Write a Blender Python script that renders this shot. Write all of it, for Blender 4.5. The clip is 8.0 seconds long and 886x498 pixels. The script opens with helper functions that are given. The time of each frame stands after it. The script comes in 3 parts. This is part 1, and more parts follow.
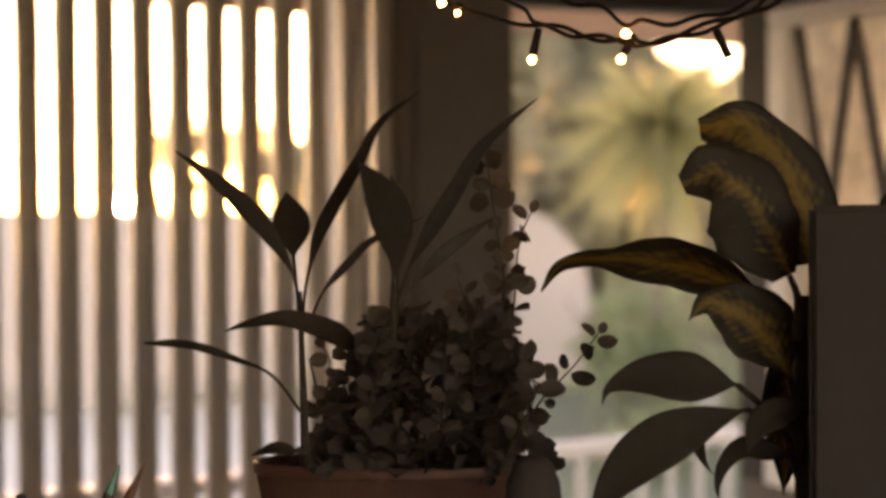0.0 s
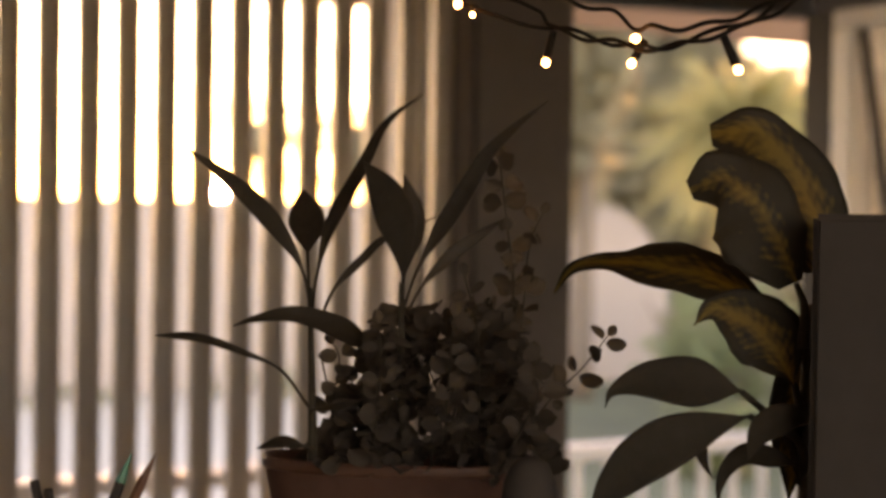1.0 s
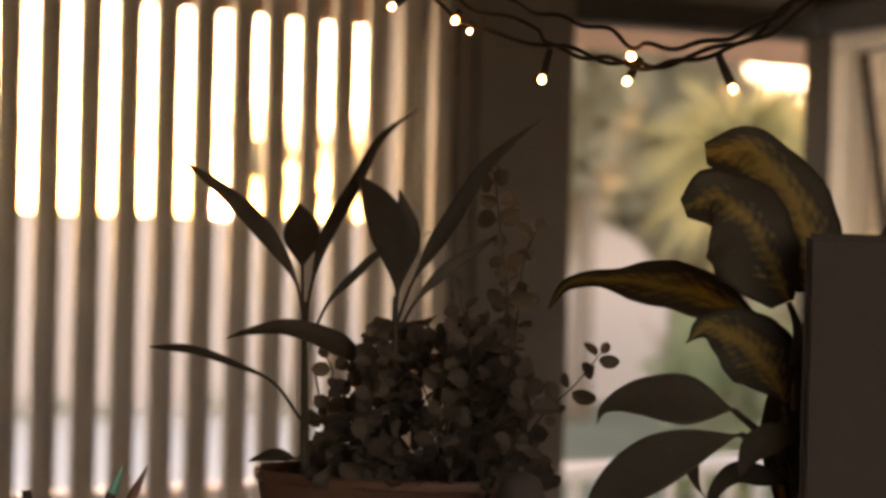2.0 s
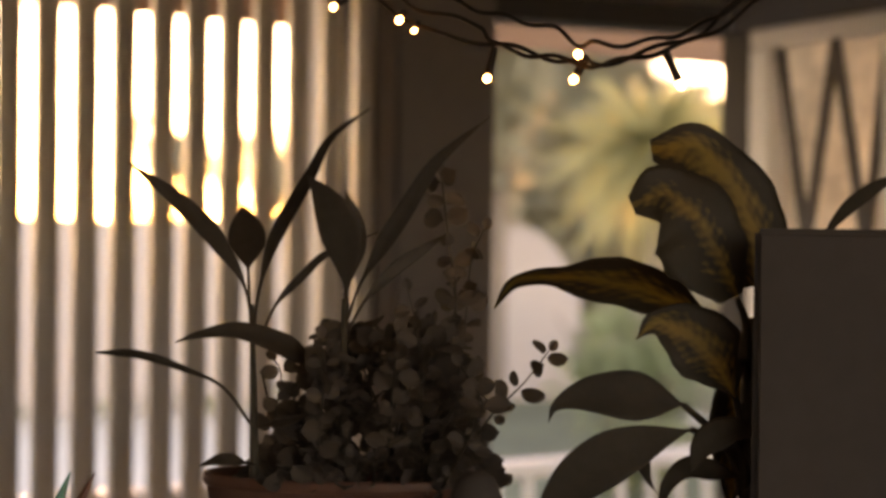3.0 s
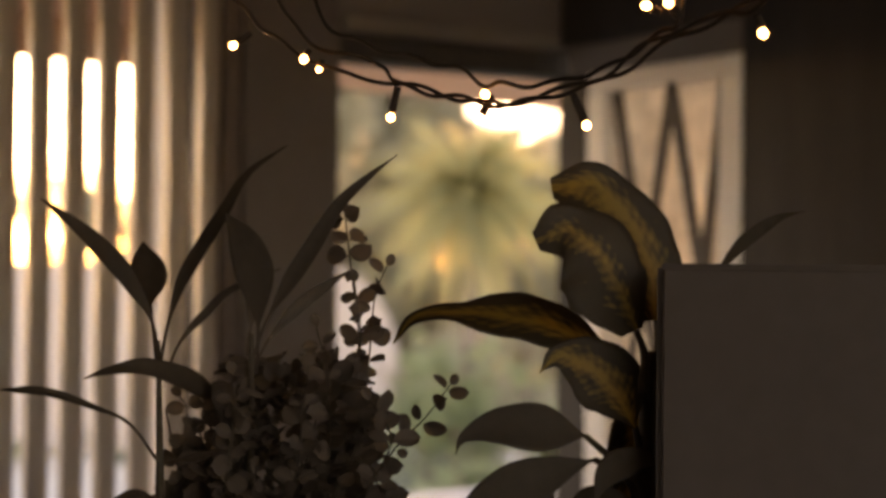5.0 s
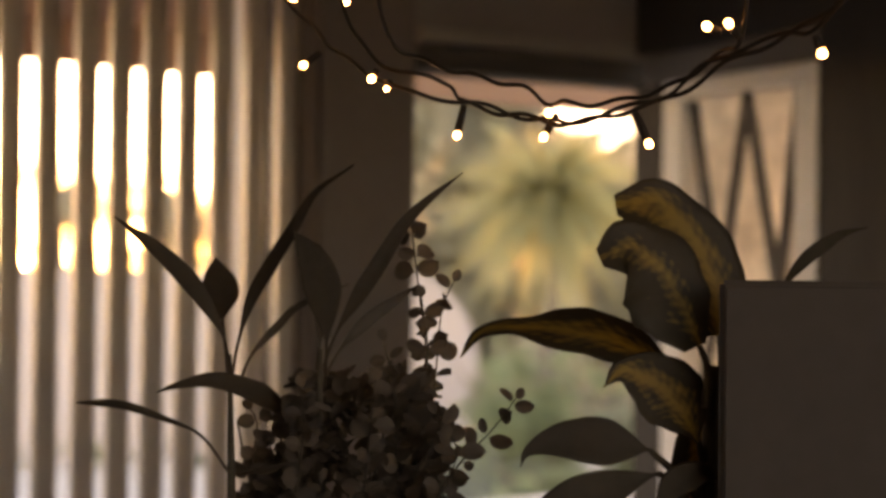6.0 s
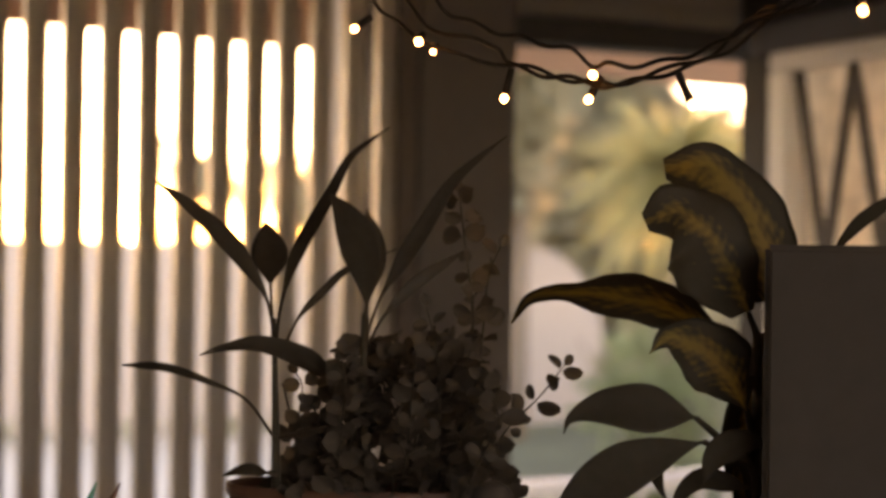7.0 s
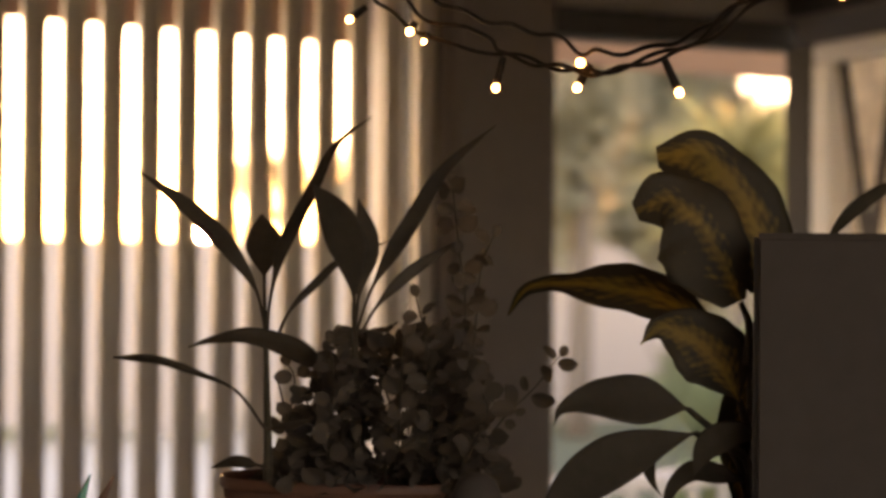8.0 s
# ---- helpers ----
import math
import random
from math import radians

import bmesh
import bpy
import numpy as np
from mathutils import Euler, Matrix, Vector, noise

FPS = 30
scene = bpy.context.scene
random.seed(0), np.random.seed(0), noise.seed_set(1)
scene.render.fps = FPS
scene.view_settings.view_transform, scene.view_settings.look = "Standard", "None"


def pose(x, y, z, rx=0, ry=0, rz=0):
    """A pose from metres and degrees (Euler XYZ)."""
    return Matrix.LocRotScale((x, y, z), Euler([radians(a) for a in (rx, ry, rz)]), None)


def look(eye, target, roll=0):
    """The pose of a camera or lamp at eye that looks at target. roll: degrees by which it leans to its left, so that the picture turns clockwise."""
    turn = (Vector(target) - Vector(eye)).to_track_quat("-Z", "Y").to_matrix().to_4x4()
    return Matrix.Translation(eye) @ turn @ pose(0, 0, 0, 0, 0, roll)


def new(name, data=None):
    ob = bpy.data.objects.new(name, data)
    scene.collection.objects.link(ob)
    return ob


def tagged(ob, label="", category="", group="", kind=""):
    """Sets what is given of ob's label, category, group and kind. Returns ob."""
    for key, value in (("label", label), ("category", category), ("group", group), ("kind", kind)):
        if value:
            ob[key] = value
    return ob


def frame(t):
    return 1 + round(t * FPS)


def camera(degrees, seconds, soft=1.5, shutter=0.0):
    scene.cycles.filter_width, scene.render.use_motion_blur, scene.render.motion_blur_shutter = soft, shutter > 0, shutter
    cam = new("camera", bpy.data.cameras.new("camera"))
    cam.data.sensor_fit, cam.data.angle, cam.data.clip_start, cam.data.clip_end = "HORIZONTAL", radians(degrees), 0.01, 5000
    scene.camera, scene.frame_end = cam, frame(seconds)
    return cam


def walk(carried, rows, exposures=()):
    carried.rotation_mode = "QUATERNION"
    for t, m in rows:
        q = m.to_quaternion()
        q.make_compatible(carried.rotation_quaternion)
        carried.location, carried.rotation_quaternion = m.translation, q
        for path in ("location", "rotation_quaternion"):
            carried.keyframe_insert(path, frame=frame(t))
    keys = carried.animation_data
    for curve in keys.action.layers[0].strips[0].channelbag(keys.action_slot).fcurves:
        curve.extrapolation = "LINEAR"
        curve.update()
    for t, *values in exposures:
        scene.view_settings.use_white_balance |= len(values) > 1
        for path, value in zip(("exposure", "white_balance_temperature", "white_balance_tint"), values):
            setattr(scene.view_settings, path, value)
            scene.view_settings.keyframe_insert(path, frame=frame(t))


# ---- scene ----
cam = camera(28.0, 8.0, 3.2)
cam.data.dof.use_dof, cam.data.dof.focus_distance, cam.data.dof.aperture_fstop = True, 1.25, 5.6
PATH = [
    (0, (0.083, 0.407, 1.356), (0.956, 2.205, 1.32), -0.4),
    (0.5, (0.109, 0.393, 1.358), (0.944, 2.209, 1.302), 0.1),
    (1, (0.125, 0.377, 1.361), (0.914, 2.214, 1.317), 0.8),
    (1.2, (0.127, 0.376, 1.359), (0.903, 2.219, 1.323), 1.4),
    (2.3, (0.128, 0.372, 1.358), (0.924, 2.206, 1.338), 1.4),
    (2.5, (0.126, 0.376, 1.359), (0.944, 2.201, 1.334), 1.0),
    (3, (0.105, 0.386, 1.358), (0.985, 2.182, 1.337), 0.7),
    (3.5, (0.084, 0.391, 1.36), (1.026, 2.155, 1.345), 0.5),
    (4, (0.062, 0.399, 1.357), (1.068, 2.128, 1.354), 0.6),
    (4.5, (0.046, 0.4, 1.358), (1.106, 2.096, 1.361), 0.8),
    (4.7, (0.042, 0.401, 1.352), (1.11, 2.092, 1.373), 0.7),
    (5.8, (0.033, 0.382, 1.36), (1.051, 2.104, 1.394), 0.4),
    (6, (0.036, 0.376, 1.361), (1.022, 2.116, 1.394), 0.6),
    (6.5, (0.062, 0.368, 1.357), (0.983, 2.143, 1.363), 0.7),
    (7, (0.095, 0.358, 1.353), (0.952, 2.165, 1.358), 0.8),
    (7.5, (0.129, 0.349, 1.353), (0.963, 2.167, 1.354), 0.8),
    (8, (0.148, 0.343, 1.349), (0.936, 2.181, 1.35), 0.5),
]
walk(cam, [(t, look(eye, target, roll)) for t, eye, target, roll in PATH], [(0, 4.0, 10500, 45), (8, 4.0, 10500, 45)])

# axes for what stands near: u to the right, v away, w up
STAND = pose(0.084, 0.391, 0, 0, 0, -28)


def V(u, v, w):
    return STAND @ Vector((u, v, w))


# ---- light ----
SUN_AZ, SUN_EL = 15.8, 0.36
world = bpy.data.worlds.new("world")
scene.world = world
world.use_nodes = True
wn = world.node_tree.nodes
sky = wn.new("ShaderNodeTexSky")
sky.sky_type, sky.sun_disc = "NISHITA", False
sky.sun_elevation, sky.sun_rotation = radians(3.2), radians(SUN_AZ)
sky.air_density, sky.dust_density, sky.ozone_density = 0.70, 0.3, 1.0
wn["Background"].inputs[1].default_value = 0.15
world.node_tree.links.new(sky.outputs[0], wn["Background"].inputs[0])
sun = new("sun", bpy.data.lights.new("sun", "SUN"))
sun.data.energy, sun.data.angle, sun.data.color = 2.0, radians(0.5), (1.0, 0.72, 0.45)
sun_way = Vector((math.sin(radians(SUN_AZ)) * math.cos(radians(SUN_EL)), math.cos(radians(SUN_AZ)) * math.cos(radians(SUN_EL)), math.sin(radians(SUN_EL))))
sun.matrix_world = look(sun_way * 50, (0, 0, 0))


# ---- materials ----
def mat(name, base, rough=0.6, metal=0.0, var=0.25, scale=8.0, bump=0.1, fine=60.0, translucent=None, stretch=(1, 1, 1), spec=0.5):
    """A surface with a coarse stain and a fine grain in colour, roughness and relief."""
    m = bpy.data.materials.new(name)
    m.use_nodes = True
    nt = m.node_tree
    n, l = nt.nodes, nt.links
    b = n["Principled BSDF"]
    tc = n.new("ShaderNodeTexCoord")
    mp = n.new("ShaderNodeMapping")
    mp.inputs["Scale"].default_value = stretch
    l.new(tc.outputs["Object"], mp.inputs[0])
    big, small = n.new("ShaderNodeTexNoise"), n.new("ShaderNodeTexNoise")
    big.inputs["Scale"].default_value, small.inputs["Scale"].default_value = scale, fine
    big.inputs["Detail"].default_value, small.inputs["Detail"].default_value = 4, 6
    l.new(mp.outputs[0], big.inputs[0]), l.new(mp.outputs[0], small.inputs[0])
    info = n.new("ShaderNodeObjectInfo")
    mix = n.new("ShaderNodeMath")
    mix.operation = "ADD"
    l.new(big.outputs[0], mix.inputs[0]), l.new(small.outputs[0], mix.inputs[1])
    add = n.new("ShaderNodeMath")
    add.operation, add.inputs[1].default_value = "MULTIPLY_ADD", 0.35
    l.new(info.outputs["Random"], add.inputs[0]), l.new(mix.outputs[0], add.inputs[2])
    ramp = n.new("ShaderNodeValToRGB")
    lo, hi = ramp.color_ramp.elements
    lo.position, hi.position = 0.30, 0.75
    lo.color = (*[c * (1 - var) for c in base], 1)
    hi.color = (*[min(1, c * (1 + var)) for c in base], 1)
    half = n.new("ShaderNodeMath")
    half.operation, half.inputs[1].default_value = "MULTIPLY", 0.43
    l.new(add.outputs[0], half.inputs[0]), l.new(half.outputs[0], ramp.inputs[0])
    l.new(ramp.outputs[0], b.inputs["Base Color"])
    b.inputs["Roughness"].default_value, b.inputs["Metallic"].default_value = rough, metal
    b.inputs["Specular IOR Level"].default_value = spec
    if bump:
        bp = n.new("ShaderNodeBump")
        bp.inputs["Strength"].default_value, bp.inputs["Distance"].default_value = bump, 0.004
        l.new(mix.outputs[0], bp.inputs["Height"]), l.new(bp.outputs[0], b.inputs["Normal"])
    if translucent:
        t, s = n.new("ShaderNodeBsdfTranslucent"), n.new("ShaderNodeMixShader")
        t.inputs[0].default_value = (*translucent[:3], 1)
        s.inputs[0].default_value = translucent[3]
        l.new(b.outputs[0], s.inputs[1]), l.new(t.outputs[0], s.inputs[2])
        l.new(s.outputs[0], n["Material Output"].inputs[0])
    return m


def glow(name, colour, strength):
    m = bpy.data.materials.new(name)
    m.use_nodes = True
    b = m.node_tree.nodes["Principled BSDF"]
    b.inputs["Base Color"].default_value = (*colour, 1)
    b.inputs["Emission Color"].default_value = (*colour, 1)
    b.inputs["Emission Strength"].default_value = strength
    return m


WHITE = mat("white_paint", (0.86, 0.84, 0.82), 0.5, var=0.10, scale=5)
SLAT = mat("slat_paint", (0.33, 0.28, 0.245), 0.42, var=0.2, scale=4, stretch=(4, 4, 0.6))
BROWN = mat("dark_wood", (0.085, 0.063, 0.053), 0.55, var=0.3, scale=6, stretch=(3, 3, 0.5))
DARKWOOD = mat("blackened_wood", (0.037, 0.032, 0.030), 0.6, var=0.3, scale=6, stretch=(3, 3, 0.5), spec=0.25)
PILLAR = mat("pillar_paint", (0.088, 0.073, 0.066), 0.6, var=0.18, scale=7)
CEIL = mat("ceiling_boards", (0.12, 0.106, 0.098), 0.7, var=0.2)
EAVE = mat("eave_boards", (0.31, 0.185, 0.135), 0.6, var=0.2, scale=3)
ROOM = mat("room_plaster", (0.62, 0.60, 0.58), 0.8, var=0.1)
BLACK = mat("black_plastic", (0.035, 0.030, 0.028), 0.85, var=0.15, spec=0.15)
CABLE = mat("dark_cable", (0.012, 0.0095, 0.008), 0.7, var=0.2, spec=0.12)
BULB = glow("bulb_glow", (1.0, 0.52, 0.15), 3.0)
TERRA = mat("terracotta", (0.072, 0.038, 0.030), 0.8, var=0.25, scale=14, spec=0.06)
GRASS = mat("grass_ground", (0.10, 0.115, 0.065), 0.9, var=0.4, scale=0.6, fine=9)
PALE = mat("pale_gravel", (0.52, 0.47, 0.40), 0.9, var=0.15, scale=0.5, fine=20)
# houseplant leaves and stems: backlit silhouette tone put into the colour as dark brown
LEAF = mat("leaf_backlit", (0.028, 0.023, 0.018), 0.5, var=0.35, scale=30, fine=140, translucent=(0.14, 0.08, 0.03, 0.15), spec=0.14)
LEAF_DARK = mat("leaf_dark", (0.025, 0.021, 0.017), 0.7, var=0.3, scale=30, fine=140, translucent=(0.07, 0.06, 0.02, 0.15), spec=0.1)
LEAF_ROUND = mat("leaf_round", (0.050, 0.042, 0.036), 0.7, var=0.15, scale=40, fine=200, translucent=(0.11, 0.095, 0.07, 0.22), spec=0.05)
STEM = mat("stem_backlit", (0.032, 0.027, 0.019), 0.65, var=0.3, scale=30, fine=200, spec=0.15)
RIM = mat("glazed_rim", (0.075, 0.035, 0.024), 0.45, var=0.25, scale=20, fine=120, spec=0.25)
SOIL = mat("soil", (0.07, 0.055, 0.044), 0.95, var=0.5, scale=60, fine=300, bump=0.5)
TEAL = mat("teal_lacquer", (0.006, 0.19, 0.15), 0.35, var=0.1)
PENCIL = mat("brown_lacquer", (0.12, 0.05, 0.03), 0.4, var=0.15)
BOARDS = mat("pale_boards", (0.36, 0.31, 0.27), 0.6, var=0.2, scale=4, stretch=(6, 0.6, 1))
BARS = mat("bar_paint", (0.07, 0.06, 0.055), 0.6, var=0.2)
CASING = mat("grey_casing", (0.14, 0.125, 0.112), 0.6, var=0.15)
RENDERED = mat("pale_render", (0.40, 0.345, 0.32), 0.85, var=0.08, scale=0.6, fine=6)
BARK = mat("bark", (0.19, 0.15, 0.12), 0.9, var=0.3, scale=6, fine=40)
FAR_LEAF = mat("far_leaves", (0.28, 0.27, 0.19), 0.7, var=0.3, scale=1.5, fine=12, bump=0, translucent=(0.44, 0.40, 0.29, 0.55))
BUSH = mat("bush_leaves", (0.14, 0.17, 0.09), 0.6, var=0.35, scale=2, fine=14, bump=0, translucent=(0.40, 0.46, 0.25, 0.5))
PALM = mat("palm_leaves", (0.22, 0.23, 0.13), 0.5, var=0.35, scale=2, fine=14, bump=0, translucent=(0.52, 0.45, 0.20, 0.5))
VERGE = mat("verge_leaves", (0.17, 0.18, 0.11), 0.7, var=0.35, scale=2, fine=14, bump=0, translucent=(0.45, 0.48, 0.30, 0.5))
# the rail's white is lowered to grey to carry the shade on its front
RAILPAINT = mat("shaded_rail_white", (0.38, 0.37, 0.36), 0.48, var=0.2, scale=6)
SUNDISC = glow("sun_glow", (1.0, 0.72, 0.36), 2500.0)


def variegated(name, shrink):
    """A broad leaf: dark green margin, yellow-green heart feathered along its side veins, a pale rib."""
    m = mat(name, (0.027, 0.022, 0.016), 0.5, var=0.3, scale=30, fine=160, translucent=(0.10, 0.11, 0.02, 0.3), spec=0.12)
    nt = m.node_tree
    n, l = nt.nodes, nt.links
    uv = n.new("ShaderNodeUVMap")
    sep = n.new("ShaderNodeSeparateXYZ")
    l.new(uv.outputs[0], sep.inputs[0])

    def op(kind, a, b=None, c=None):
        k = n.new("ShaderNodeMath")
        k.operation = kind
        for s, v in zip(k.inputs, (a, b, c)):
            if v is None:
                continue
            if isinstance(v, (int, float)):
                s.default_value = v
            else:
                l.new(v, s)
        return k.outputs[0]

    across = op("ABSOLUTE", op("MULTIPLY_ADD", sep.outputs[0], 2.0, -1.0))
    veins = op("SINE", op("MULTIPLY", op("SUBTRACT", sep.outputs[1], op("MULTIPLY", across, 0.16)), 95.0))
    tex = n.new("ShaderNodeTexNoise")
    tex.inputs["Scale"].default_value, tex.inputs["Detail"].default_value = 7.0, 3
    l.new(uv.outputs[0], tex.inputs[0])
    reach = op("ADD", op("MULTIPLY", op("MULTIPLY", veins, tex.outputs[0]), 0.13), op("MULTIPLY", tex.outputs[0], 1.25))
    heart = op("SUBTRACT", op("SUBTRACT", reach, shrink), across)
    mask = n.new("ShaderNodeMapRange")
    mask.inputs[1].default_value, mask.inputs[2].default_value = -0.10, 0.45
    l.new(heart, mask.inputs[0])
    b = n["Principled BSDF"]
    green = b.inputs["Base Color"].links[0].from_socket
    mix = n.new("ShaderNodeMix")
    mix.data_type = "RGBA"
    l.new(mask.outputs[0], mix.inputs["Factor"]), l.new(green, mix.inputs["A"])
    mix.inputs["B"].default_value = (0.125, 0.088, 0.022, 1)
    l.new(mix.outputs["Result"], b.inputs["Base Color"])
    mix2 = n.new("ShaderNodeMix")
    mix2.data_type = "RGBA"
    l.new(mask.outputs[0], mix2.inputs["Factor"])
    mix2.inputs["A"].default_value, mix2.inputs["B"].default_value = (0.05, 0.045, 0.01, 1), (0.50, 0.33, 0.05, 1)
    t = [k for k in n if k.bl_idname == "ShaderNodeBsdfTranslucent"][0]
    l.new(mix2.outputs["Result"], t.inputs[0])
    return m


VARIEGATED = variegated("variegated_leaf", 0.16)
VARIEGATED_DARK = variegated("dark_variegated_leaf", 0.40)
FROST = mat("frosted_pane", (0.72, 0.64, 0.54), 0.5, var=0.30, scale=22, fine=110, bump=0.9, translucent=(0.93, 0.86, 0.76, 0.72))
fn, fl = FROST.node_tree.nodes, FROST.node_tree.links
fl.new(fn["Color Ramp"].outputs[0], fn["Translucent BSDF"].inputs[0])  # the frosting is uneven all through the glass
fn["Color Ramp"].color_ramp.elements[0].position, fn["Color Ramp"].color_ramp.elements[1].position = 0.36, 0.64


# ---- mesh helpers ----
def part(name, bm, material, parent=None, label="", smooth=False):
    me = bpy.data.meshes.new(name)
    bm.to_mesh(me)
    bm.free()
    me.materials.append(material)
    if smooth:
        for p in me.polygons:
            p.use_smooth = True
    ob = new(name, me)
    if parent is not None:
        ob.parent = parent
    if label:
        ob["label"] = label
    return ob


def box(x0, x1, y0, y1, z0, z1, bevel=0.0, bm=None, segs=1):
    bm = bm or bmesh.new()
    made = bmesh.ops.create_cube(bm, size=1, matrix=Matrix.LocRotScale(((x0 + x1) / 2, (y0 + y1) / 2, (z0 + z1) / 2), None, (x1 - x0, y1 - y0, z1 - z0)))
    if bevel:
        edges = list({e for v in made["verts"] for e in v.link_edges})
        bmesh.ops.bevel(bm, geom=edges, offset=bevel, segments=segs, affect="EDGES")
    return bm


def bar(a, b, wide, deep, side, bevel=0.0, bm=None):
    """A straight bar of a given section from a to b; side: the direction of its width."""
    a, b = Vector(a), Vector(b)
    up = (b - a).normalized()
    s = (Vector(side) - up * Vector(side).dot(up)).normalized()
    d = up.cross(s)
    m = Matrix((s, d, up)).transposed().to_4x4()
    m.translation = (a + b) / 2
    bm = bm or bmesh.new()
    made = bmesh.ops.create_cube(bm, size=1, matrix=m @ Matrix.Diagonal((wide, deep, (b - a).length, 1)))
    if bevel:
        bmesh.ops.bevel(bm, geom=list({e for v in made["verts"] for e in v.link_edges}), offset=bevel, segments=2, affect="EDGES")
    return bm


def curve_points(pts, n):
    """A smooth line of n + 1 points through a few control points."""
    P = [Vector(p) for p in pts]
    P = [P[0] * 2 - P[1]] + P + [P[-1] * 2 - P[-2]]
    k = len(P) - 3
    fine = []
    for i in range(k * 24 + 1):
        j = min(i // 24, k - 1)
        t = i / 24 - j
        a, b, c, d = P[j : j + 4]
        fine.append(0.5 * (2 * b + (c - a) * t + (2 * a - 5 * b + 4 * c - d) * t * t + (3 * b - a - 3 * c + d) * t**3))
    run = np.cumsum([0.0] + [(q - p).length for p, q in zip(fine, fine[1:])])
    out = []
    for s in np.linspace(0, run[-1], n + 1):
        j = min(int(np.searchsorted(run, s, "right")) - 1, len(fine) - 2)
        out.append(fine[j].lerp(fine[j + 1], (s - run[j]) / max(run[j + 1] - run[j], 1e-9)))
    return out


def tube(pts, r0, r1=None, n=24, sides=7, bm=None):
    bm = bm or bmesh.new()
    r1 = r0 if r1 is None else r1
    line = curve_points(pts, n)
    rings = []
    ref = Vector((0.3, 0.2, 0.93)).normalized()
    for i, p in enumerate(line):
        t = (line[min(i + 1, n)] - line[max(i - 1, 0)]).normalized()
        s = t.cross(ref)
        s = s.normalized() if s.length > 0.05 else t.orthogonal().normalized()
        q = t.cross(s)
        r = r0 + (r1 - r0) * i / n
        rings.append([bm.verts.new(p + (s * math.cos(a) + q * math.sin(a)) * r) for a in [2 * math.pi * k / sides for k in range(sides)]])
    for a, b in zip(rings, rings[1:]):
        for k in range(sides):
            bm.faces.new((a[k], a[(k + 1) % sides], b[(k + 1) % sides], b[k]))
    bm.faces.new(rings[0][::-1]), bm.faces.new(rings[-1])
    return bm


def lathe(profile, sides=40, bm=None, at=(0, 0, 0)):
    bm = bm or bmesh.new()
    rings = [[bm.verts.new((at[0] + r * math.cos(2 * math.pi * k / sides), at[1] + r * math.sin(2 * math.pi * k / sides), at[2] + z)) for k in range(sides)] for r, z in profile]
    for a, b in zip(rings, rings[1:]):
        for k in range(sides):
            bm.faces.new((a[k], a[(k + 1) % sides], b[(k + 1) % sides], b[k]))
    return bm


def oval(bm, centre, flat):
    """Squeeze a turned form front to back about its axis."""
    for v in bm.verts:
        v.co.y = centre[1] + (v.co.y - centre[1]) * flat
    return bm


def thing(name, label, category, kind="", group="", at=(0, 0, 0)):
    ob = new(name)
    ob.location = at
    return tagged(ob, label, category, group, kind)


# ---- the wall of slats, the pillar, the window and its post ----
WALL = 3.615
FLOOR_Z, HEAD, TOP = 0.0, 1.79, 2.45
GAP = 0.0685

screen = thing("slat_screen", "brown-grey painted upright timber slats with narrow open gaps", "screen", "structure")
# each slat: a square edge on one side, rounded off on the other
outline = [(-0.0205, 0.014), (-0.0205, -0.013), (-0.0195, -0.014), (-0.006, -0.014)]
outline += [(-0.006 + 0.0340 * math.sin(a), 0.010 - 0.024 * math.cos(a)) for a in [k * math.pi / 20 for k in range(1, 11)]] + [(0.0280, 0.014)]
slat_mesh = bmesh.new()
rings = [[slat_mesh.verts.new((x, y, z)) for x, y in outline] for z in (0.25, 2.3)]
for k in range(len(outline)):
    j = (k + 1) % len(outline)
    slat_mesh.faces.new((rings[0][k], rings[0][j], rings[1][j], rings[1][k]))
slat_mesh.faces.new(rings[0][::-1]), slat_mesh.faces.new(rings[1])
first = part("slat", slat_mesh, SLAT, screen)
first.location = (1.335 + GAP / 2, WALL, 0)
for i in range(-2, 26):
    x = 1.335 + GAP / 2 - GAP * i - 0.0036 * max(0, i - 4) + random.uniform(-0.002, 0.002)
    if i == 0:
        continue
    s = new("slat", first.data)
    s.parent = screen
    s.location = (x, WALL, 0)
part("rail", box(-0.6, 1.565, WALL - 0.02, WALL + 0.02, 2.3, 2.345, 0.004), BROWN, screen)
part("rail", box(-0.6, 1.565, WALL - 0.02, WALL + 0.02, 0.2, 0.25, 0.004), BROWN, screen)

tagged(part("wall_north", box(-1.2, 2.45, WALL - 0.05, WALL + 0.08, 2.345, TOP), BROWN), "dark wooden wall above the slats", "wall", kind="structure")
tagged(part("wall_low", box(-1.2, 2.45, WALL - 0.05, WALL + 0.08, 0, 0.2), BROWN), "dark wooden wall below the slats", "wall", kind="structure")
tagged(part("wall_north_west", box(-1.2, -0.602, WALL - 0.05, WALL + 0.08, 0.2, 2.345), BROWN), "dark wooden wall at the end of the slats", "wall", kind="structure")
tagged(part("trim_slats", box(1.529, 1.565, WALL - 0.03, WALL + 0.03, 0.252, 2.298, 0.003), BROWN), "dark brown upright board beside the slats", "trim", kind="structure")
tagged(part("pillar", box(1.567, 1.781, WALL - 0.04, WALL + 0.06, 0.2, 2.345, 0.003), PILLAR), "plain dark taupe painted pillar beside the window", "pillar", kind="structure")
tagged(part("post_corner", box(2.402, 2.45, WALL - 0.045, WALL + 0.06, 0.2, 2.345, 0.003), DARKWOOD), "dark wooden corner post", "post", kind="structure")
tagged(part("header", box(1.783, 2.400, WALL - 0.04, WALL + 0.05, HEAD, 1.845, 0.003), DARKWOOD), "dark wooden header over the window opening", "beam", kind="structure")
